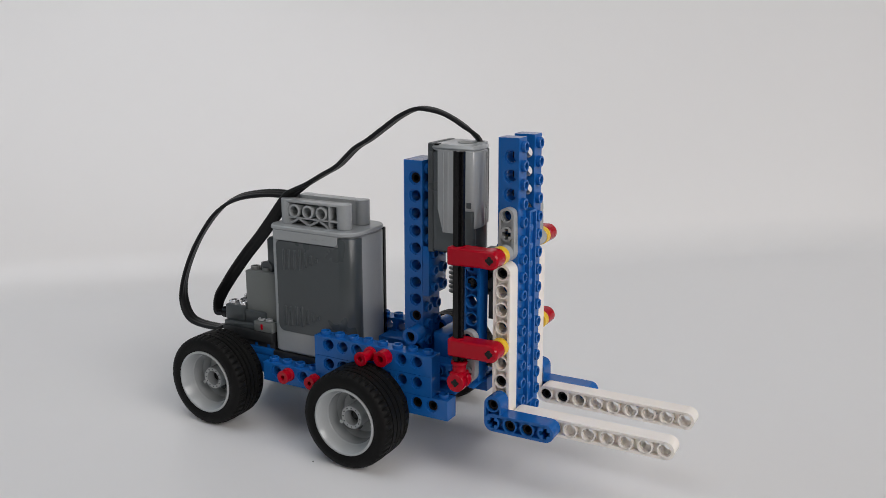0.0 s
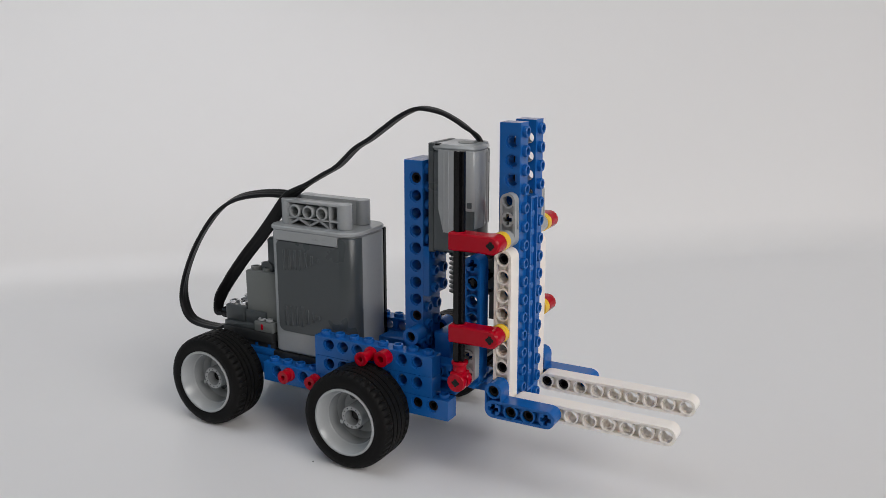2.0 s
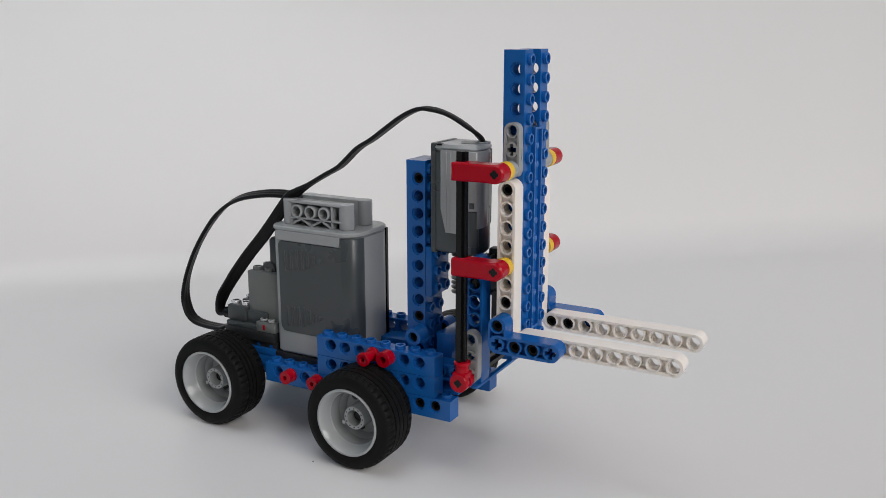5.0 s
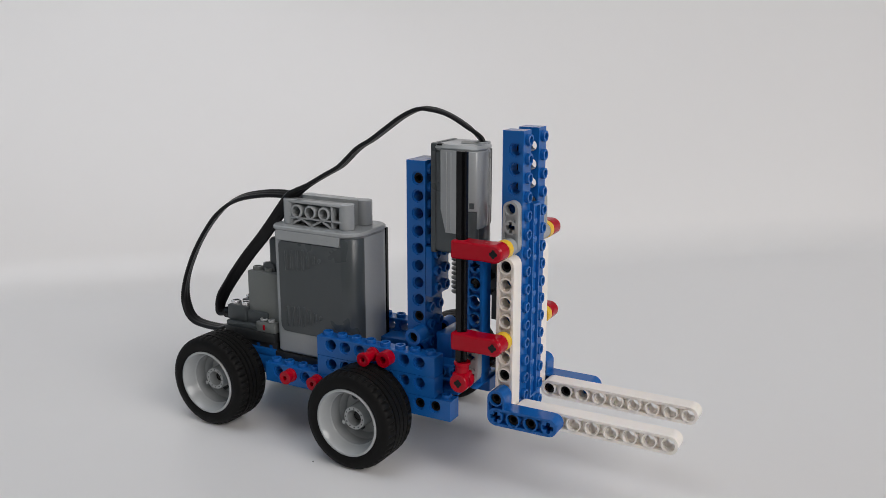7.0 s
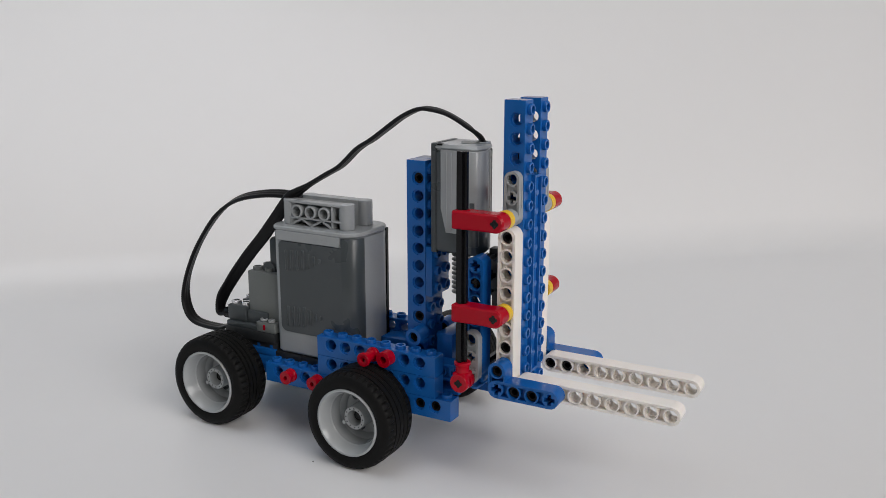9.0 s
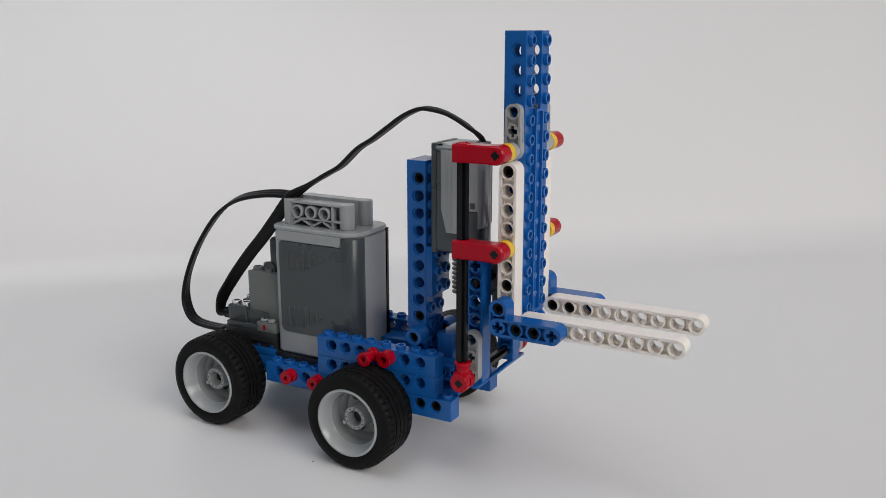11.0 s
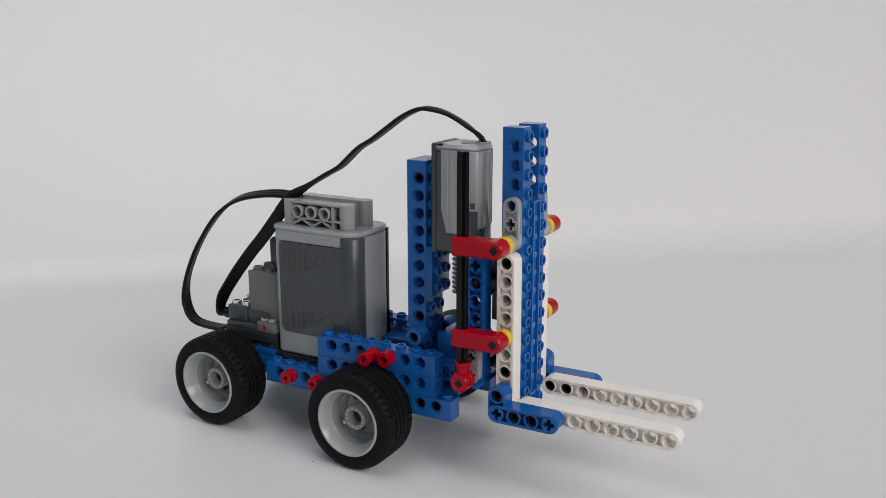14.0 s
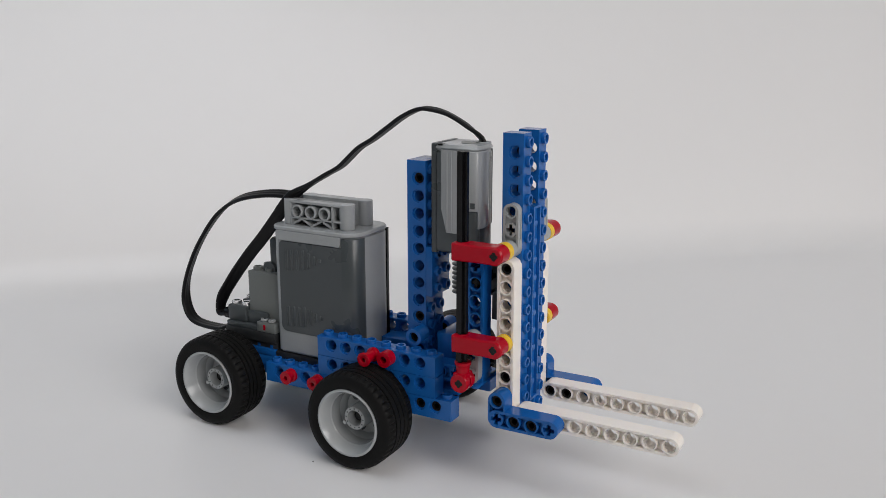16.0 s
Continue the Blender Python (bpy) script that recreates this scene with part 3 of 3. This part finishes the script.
for i, w in enumerate((0.12, 0.2, 0.09, 0.16)):
    part("embossed_bar", box(bmesh.new(), -9.2 + i * 0.28, -9.2 + i * 0.28 + w, 0.908, 0.93, 8.38, 8.44, 0.005), LIGHT, body, "tiny embossed bar on the lid")
bm = bmesh.new()
for i in range(9):
    z = 5.9 + i * 0.27
    spin_profile(bm, [(0.26, z), (0.6, z + 0.06), (0.6, z + 0.12), (0.26, z + 0.18)], 20, "z", (-0.39, 3.0, 0))
cyl(bm, 0.3, 5.7, 8.6, "z", (-0.39, 3.0, 0), 16)
part("worm_screw", bm, DARK, truck, "dark grey worm screw under the motor")


# gear between the worm screw and the lift
def gear_mesh(teeth=20, r=1.1, w=0.9):
    bm = bmesh.new()
    out = []
    for q in range(teeth):
        for f, rr in ((0.0, r - 0.22), (0.22, r - 0.2), (0.36, r), (0.62, r), (0.78, r - 0.2)):
            a = 2 * math.pi * (q + f) / teeth
            out.append((rr * math.cos(a), rr * math.sin(a)))
    return prism(bm, out, 0, w, 0.04, wrap)


part("gear", gear_mesh(), DARK, truck, "dark grey toothed gear behind the lift", (1.45, 2.55, 7.33))
part("gear_shaft", axle_bar(4.6, "y"), BLACK, truck, "black cross axle", (1.62, 0.7, 7.33))

# dark bar behind the near guide beam, with a slit in its edge
bm = bmesh.new()
box(bm, 1.48, 2.01, 3.0, 3.6, 4.6, 8.7, 0.03)
box(bm, 1.29, 1.53, 3.0, 3.6, 6.0, 8.7, 0.03)
part("mast_bar", bm, CHARCOAL, truck, "charcoal upright bar behind the guide beam")

# ---- guide posts on both sides: axle, foot, beam ----
AX, AY = 1.42, -0.5
GUIDE = finish(axle_bar(12), "guide_axle", BLACK)


def foot_mesh():
    """Red connector: a sleeve on the upright axle over an eye for the cross pin."""
    bm = bmesh.new()
    tube(bm, 0.12, 0.45, 0.95, 1.12, "z", (0, 0, 0), 24)
    cyl(bm, 0.37, 0.35, 1.0, "z", (0, 0, 0), 24, 0.02)
    cyl(bm, 0.52, -0.5, -0.08, "y", (0, 0, 0), 24, 0.04)
    cyl(bm, 0.52, 0.08, 0.5, "y", (0, 0, 0), 24, 0.04)
    cyl(bm, 0.40, -0.2, 0.2, "y", (0, 0, 0), 24, 0.02)
    box(bm, -0.4, 0.4, -0.42, 0.42, 0.1, 0.55, 0.08)
    return bm


FOOT = finish(foot_mesh(), "guide_foot", RED, 45)
CROSSPIN = axle_bar(1.2, "y")
cyl(CROSSPIN, 0.24, 0.005, 1.15, "y", (0, 0, 0), 16, 0.02)
bmesh.ops.scale(CROSSPIN, vec=(0.8, 1, 0.8), verts=CROSSPIN.verts)
CROSSPIN = finish(CROSSPIN, "cross_pin", BLACK)
LONGBEAM = finish(beam(7, crosses=(0, 6), place=upright), "beam", BLUE)
SHORTBEAM = finish(beam(3, crosses=(0, 1), thick=0.5, place=upright), "short_beam", LIGHT)
for side in (0, 1):
    y = AY if not side else far(AY, 0)
    part("guide_axle", GUIDE, BLACK, truck, "upright black cross axle that guides the lift", (AX, y, 2.49))
    foot = part("guide_foot", FOOT, RED, truck, "red connector at the foot of the guide axle", (AX + 0.06, y, 2.12), (0, 0, 180 * side))
    part("cross_pin", CROSSPIN, BLACK, foot, "black cross axle end", (0, -0.508, 0))
    yb = 0.5 if not side else far(0.5)
    part("guide_beam", LONGBEAM, BLUE, truck, "upright blue beam with round holes", (1.66, yb, 2.3))
    ys = 0.0 if not side else far(0.0, 0.5)
    part("short_beam", SHORTBEAM, LIGHT, truck, "short grey beam with cross holes", (1.66, ys, 2.3))

# ---- lift carriage, slides up and down ----
LX, LY = 3.5, -0.5
carriage = part("lift_carriage", BRICK16, BLUE, truck, "tall blue upright of the lift, studs to the front", (LX, LY + 2, 15.0), (0, 90, 0))


def lift_part(name, mesh, mat, label, at, turn=None):
    """A part of the carriage: at counts from the lift's corner, x to the forks, z up; turn as seen in the toy's space."""
    ob = part(name, mesh, mat, carriage, label)
    ob.matrix_basis = pose(0, 0, 0, 0, -90, 0) @ pose(at[0] * U, (at[1] - 2) * U, (at[2] - 15) * U, *(turn or (0, 0, 0)))
    return ob


lift_part("upright_brick", BRICK16, BLUE, "tall blue upright of the lift, studs to the front", (0, 4, 15), (0, 90, 0))


def hollow_brick(n):
    """A brick seen from its open underside: a rim and a row of pegs. It lies along x, open to +z."""
    bm = bmesh.new()
    t = 0.14
    box(bm, 0.05, n - 0.05, 0.05, 0.95, 0.02, 0.86, 0)
    for b in ((0.01, n - 0.01, 0.01, t), (0.01, n - 0.01, 1 - t, 0.99), (0.01, t, t - 0.02, 1.02 - t), (n - t, n - 0.01, t - 0.02, 1.02 - t)):
        box(bm, *b, 0.1 + b[0] * 0.001, 1.05 - b[2] * 0.004, 0)
    for i in range(1, n):
        cyl(bm, 0.2, 0.7, 0.99, "z", (i, 0.5, 0), 16, 0.03)
    return bm


lift_part("middle_brick", hollow_brick(11), BLUE, "blue brick with its open underside to the front", (-0.37, 3.0, 11.05), (0, 90, 0))


def rack_mesh(n):
    bm = bmesh.new()
    box(bm, 0, 0.35, 0, 1, 0, n, 0.02)
    for i in range(int(n * 2.55)):
        z = 0.15 + i / 2.55
        prism(bm, [(0.05, z), (0.05, z + 0.30), (-0.28, z + 0.21), (-0.28, z + 0.09)], 0.02, 0.98, 0.01, wrap)
    return bm


lift_part("gear_rack", rack_mesh(10), DARK, "dark grey toothed rack on the back of the lift", (-0.86, 3.0, 0.2))

WHITE9 = finish(beam(9, place=upright), "white_beam", WHITE)
FORK9 = finish(beam(9), "fork", WHITE)


def corner_beam():
    """An L-shaped beam: four holes along x, the corner a cross hole, and one hole above the corner."""
    bm = beam(4, crosses=(0, 3))
    beam(1, place=lambda x, y, z: upright(x + 1, y, z), bm=bm, ends=(False, True))
    box(bm, -0.485, -0.40, 0.012, 0.988, 0.0, 1.0, 0)
    box(bm, 0.40, 0.485, 0.012, 0.988, 0.45, 1.0, 0)
    box(bm, -0.47, -0.32, 0.21, 0.79, 0.02, 0.6, 0)
    return bm


CORNER = finish(corner_beam(), "corner_beam", BLUE)
HALF3 = finish(beam(3, crosses=(1,), thick=0.5, place=lambda x, y, z: upright(x if x < 2 else 2 + (x - 2) * 0.8, y, z * (0.86 if x > 0.5 else 0.95))), "top_beam", LIGHT)


def slider_mesh():
    """Red double connector: a sleeve round the guide axle and a rounded arm with a cross hole at its end. x 0 is the arm's eye."""
    bm = bmesh.new()
    out = [(-2.40, -0.48), (-0.6, -0.455), (0.0, -0.49)]
    for i in range(1, 12):
        a = -math.pi / 2 + math.pi * i / 12
        out.append((0.5 * math.cos(a), 0.49 * math.sin(a)))
    out += [(0.0, 0.49), (-0.6, 0.455), (-2.40, 0.48), (-2.46, 0.4), (-2.46, -0.4)]
    prism(bm, out, -0.5, 0.5, 0.09, wrap)
    for x in (-2,):
        tube(bm, 0.26, 0.38, 0.44, 0.50, "z", (x, 0, 0), 20)
    return bm


SLIDER = finish(slider_mesh(), "slider", RED, 30)
SPACER = finish(tube(bmesh.new(), 0.12, 0.46, 0.0, 0.55, "y", (0, 0, 0), 28), "spacer", LIGHT)
BUSH = finish(tube(bmesh.new(), 0.12, 0.5, 0.0, 0.45, "y", (0, 0, 0), 28), "bush", YELLOW)
for side in (0, 1):
    near = side == 0
    lift_part("white_beam", WHITE9, WHITE, "upright white beam with round holes", (0 if near else -0.12, 1 if near else 5, 0))
    lift_part("fork", FORK9, WHITE, "white fork beam with a row of round holes", (1, 1 if near else 5, 0))
    lift_part("corner_beam", CORNER, BLUE, "blue L-shaped beam that holds the fork", (0, 0 if near else 6, 0))
    lift_part("top_beam", HALF3, LIGHT, "short light grey beam with a cross hole", (0, 1.5 if near else 5, 9))
    lift_part("spacer", SPACER, LIGHT, "light grey round spacer behind the yellow bush", (0, 0.95 if near else 5.5, 9))
    for z in (9, 4):
        s = lift_part("slider", SLIDER, RED, "glossy red connector that slides on the guide axle", (0, 0.0 if near else 7.0, z), (0, 0, 0))
        part("cross_pin", CROSSPIN, BLACK, s, "black cross axle end", (0, -0.515 if near else -0.68, 0))
        lift_part("bush", BUSH, YELLOW, "yellow bush", (0, 0.5 if near else 6.05, z))
for x, y, z in ((0, 0, 1), (1, 0, 0), (2, 0, 0), (0, 1, 8), (0, 1, 2), (1, 5, 0), (2, 5, 0)):
    lift_part("connector_pin", PIN, BLACK, "black connector pin", (x, y, z))


# ---- ribbon cables ----
def spline(points, n=10):
    out = []
    p = [np.array(q, float) for q in points]
    p = [2 * p[0] - p[1]] + p + [2 * p[-1] - p[-2]]
    for i in range(1, len(p) - 2):
        for k in range(n):
            t = k / n
            a, b, c, d = p[i - 1:i + 3]
            out.append(0.5 * (2 * b + (c - a) * t + (2 * a - 5 * b + 4 * c - d) * t * t + (3 * b - a - 3 * c + d) * t ** 3))
    out.append(p[-2])
    return out


def ribbon(path, wides, half=0.46, thick=0.17, strands=3):
    """A flat cable of joined strands along path; wides: the way its width lies at each point."""
    pts, ws = spline(path), spline(wides)
    bm = bmesh.new()
    rings = []
    for i, q in enumerate(pts):
        t = Vector(pts[min(i + 1, len(pts) - 1)] - pts[max(i - 1, 0)]).normalized()
        w = Vector(ws[i])
        w = (w - t * w.dot(t)).normalized()
        n = t.cross(w)
        ring = []
        prof = []
        m = strands * 4
        for k in range(m + 1):
            u = -1 + 2 * k / m
            ph = (k % 4) / 4
            prof.append((u * half, thick * (0.8 + 0.2 * math.sin(math.pi * ph)) * (0.35 if k in (0, m) else 1)))
        for a, b in prof:
            ring.append(bm.verts.new(Vector(q) + w * a + n * b))
        for a, b in reversed(prof):
            ring.append(bm.verts.new(Vector(q) + w * a - n * b))
        rings.append(ring)
    k = len(rings[0])
    for a, b in zip(rings, rings[1:]):
        for i in range(k):
            j = (i + 1) % k
            bm.faces.new((a[i], a[j], b[j], b[i]))
    bm.faces.new(rings[0])
    bm.faces.new(rings[-1])
    return bm


motor_way = [(0.75, 3.4, 14.1), (0.69, 3.4, 14.24), (0.54, 3.4, 14.64), (0.26, 3.4, 14.9), (-0.23, 3.35, 15.25), (-0.84, 3.3, 15.62), (-1.59, 3.25, 15.96), (-2.37, 3.1, 16.16), (-3.14, 3.0, 16.16), (-4.12, 2.9, 15.72), (-5.19, 2.8, 14.97), (-6.09, 2.7, 14.32), (-7.01, 2.6, 13.75), (-8.17, 2.5, 12.69), (-9.17, 2.45, 12.12), (-10.41, 2.4, 11.42), (-11.24, 2.35, 10.94), (-11.92, 2.2, 10.38), (-12.82, 2.05, 9.19), (-13.88, 2.0, 7.9), (-15.05, 1.95, 6.61), (-16.07, 1.9, 5.37), (-16.79, 1.9, 4.44), (-17.34, 1.85, 3.62), (-17.64, 1.85, 2.84), (-17.48, 1.8, 2.41), (-16.8, 1.75, 2.5)]
motor_wide = [(-0.9, 1, 0)] * 4 + [(-0.4, 1, 0.0)] * 3 + [(0.0, 1, 0.0)] * 9 + [(0.4, 1, -0.2)] + [(0.75, 0.6, -0.5)] * 5 + [(0.6, 0.7, -0.3)] * 2 + [(0.2, 1, 0)] * 3
part("motor_cable", ribbon(motor_way, motor_wide, 0.39, 0.115), CABLE, truck, "black flat ribbon cable from the motor to its plug", smooth=60)
box_way = [(-11.6, 3.5, 10.1), (-12.86, 3.4, 10.39), (-14.59, 3.2, 10.34), (-16.53, 3.0, 9.9), (-18.08, 2.9, 8.96), (-19.28, 2.7, 7.55), (-20.28, 2.5, 5.85), (-20.96, 2.3, 3.97), (-20.9, 2.1, 2.48), (-20.02, 1.95, 1.46), (-17.85, 1.8, 1.34), (-17.0, 1.8, 1.6), (-16.4, 1.9, 1.8)]
box_wide = [(0.1, 1, 0.4)] * 5 + [(-0.3, 1, 0.1)] * 3 + [(0, 1, 0.1)] * 5
part("battery_cable", ribbon(box_way, box_wide, 0.40, 0.12), CABLE, truck, "black flat ribbon cable looping from the battery box", smooth=60)


speck = bmesh.new()
bmesh.ops.create_icosphere(speck, subdivisions=2, radius=0.00035)
bmesh.ops.scale(speck, vec=(1, 0.7, 0.5), verts=speck.verts)
speck = metres(speck, "crumb", PINS, "", "tiny dark crumb lying on the white sheet", "crumb")
speck.matrix_basis = pose(-0.0550, -0.0229, 0.0003)


# ---- what moves: the lift goes up and down, the toy creeps forward a little ----
LIFT = 4.02


def motions():
    creep = [(0.0, -0.165), (1.6, -0.165), (2.0, -0.14), (2.5, -0.08), (3.0, -0.02), (3.5, 0.0), (6.5, 0.01), (8.5, 0.02), (9.2, 0.03), (11.5, 0.045), (16.0, 0.05)]
    walk(truck, [(t, pose(x * U, 0, -GROUND * U)) for t, x in creep])
    # seconds, height in modules, degrees by which the lift leans back
    heights = [(0.0, -3.94, 0.45), (1.3, -3.94, 0.45), (1.6, -3.94, 0.45), (1.7, -3.81, 0.41), (2.0, -3.16, 0.29), (2.5, -2.12, 0.08), (3.0, -1.05, 0.13), (3.5, 0.01, 0.18),
               (3.8, 0.66, 0.16), (3.9, 0.81, 0.16), (4.2, 0.83, 0.14), (4.7, 0.82, 0.21), (4.85, 0.79, 0.23), (5.0, 0.49, 0.25), (5.5, -0.58, 0.23), (6.3, -2.31, 0.19),
               (6.5, -2.76, 0.18), (6.8, -3.41, 0.19), (6.9, -3.56, 0.2), (7.2, -3.57, 0.18), (8.0, -3.57, 0.12), (8.2, -3.57, 0.11), (8.3, -3.47, 0.1), (8.5, -3.06, 0.08),
               (9.0, -2.01, 0.04), (9.2, -1.59, 0.02), (10.0, 0.17, 0.12), (10.45, 1.16, 0.18), (10.6, 1.4, 0.2), (10.9, 1.42, 0.23), (11.5, 1.44, 0.3), (11.7, 1.42, 0.31),
               (11.8, 1.3, 0.31), (12.0, 0.91, 0.32), (12.5, -0.16, 0.33), (13.0, -1.26, 0.34), (13.5, -2.33, 0.36), (14.0, -3.4, 0.35), (14.1, -3.6, 0.35), (14.2, -3.69, 0.34),
               (14.6, -3.69, 0.33), (16.0, -3.69, 0.3)]
    rows = []
    for t, z, degrees in heights:
        lean = radians(degrees)
        rows.append((t, pose((LX - 0.02 - 15 * math.sin(lean)) * U, (LY + 2) * U, (LIFT + 15 * math.cos(lean) + z) * U, 0, 90 - degrees, 0)))
    walk(carriage, rows)


motions()
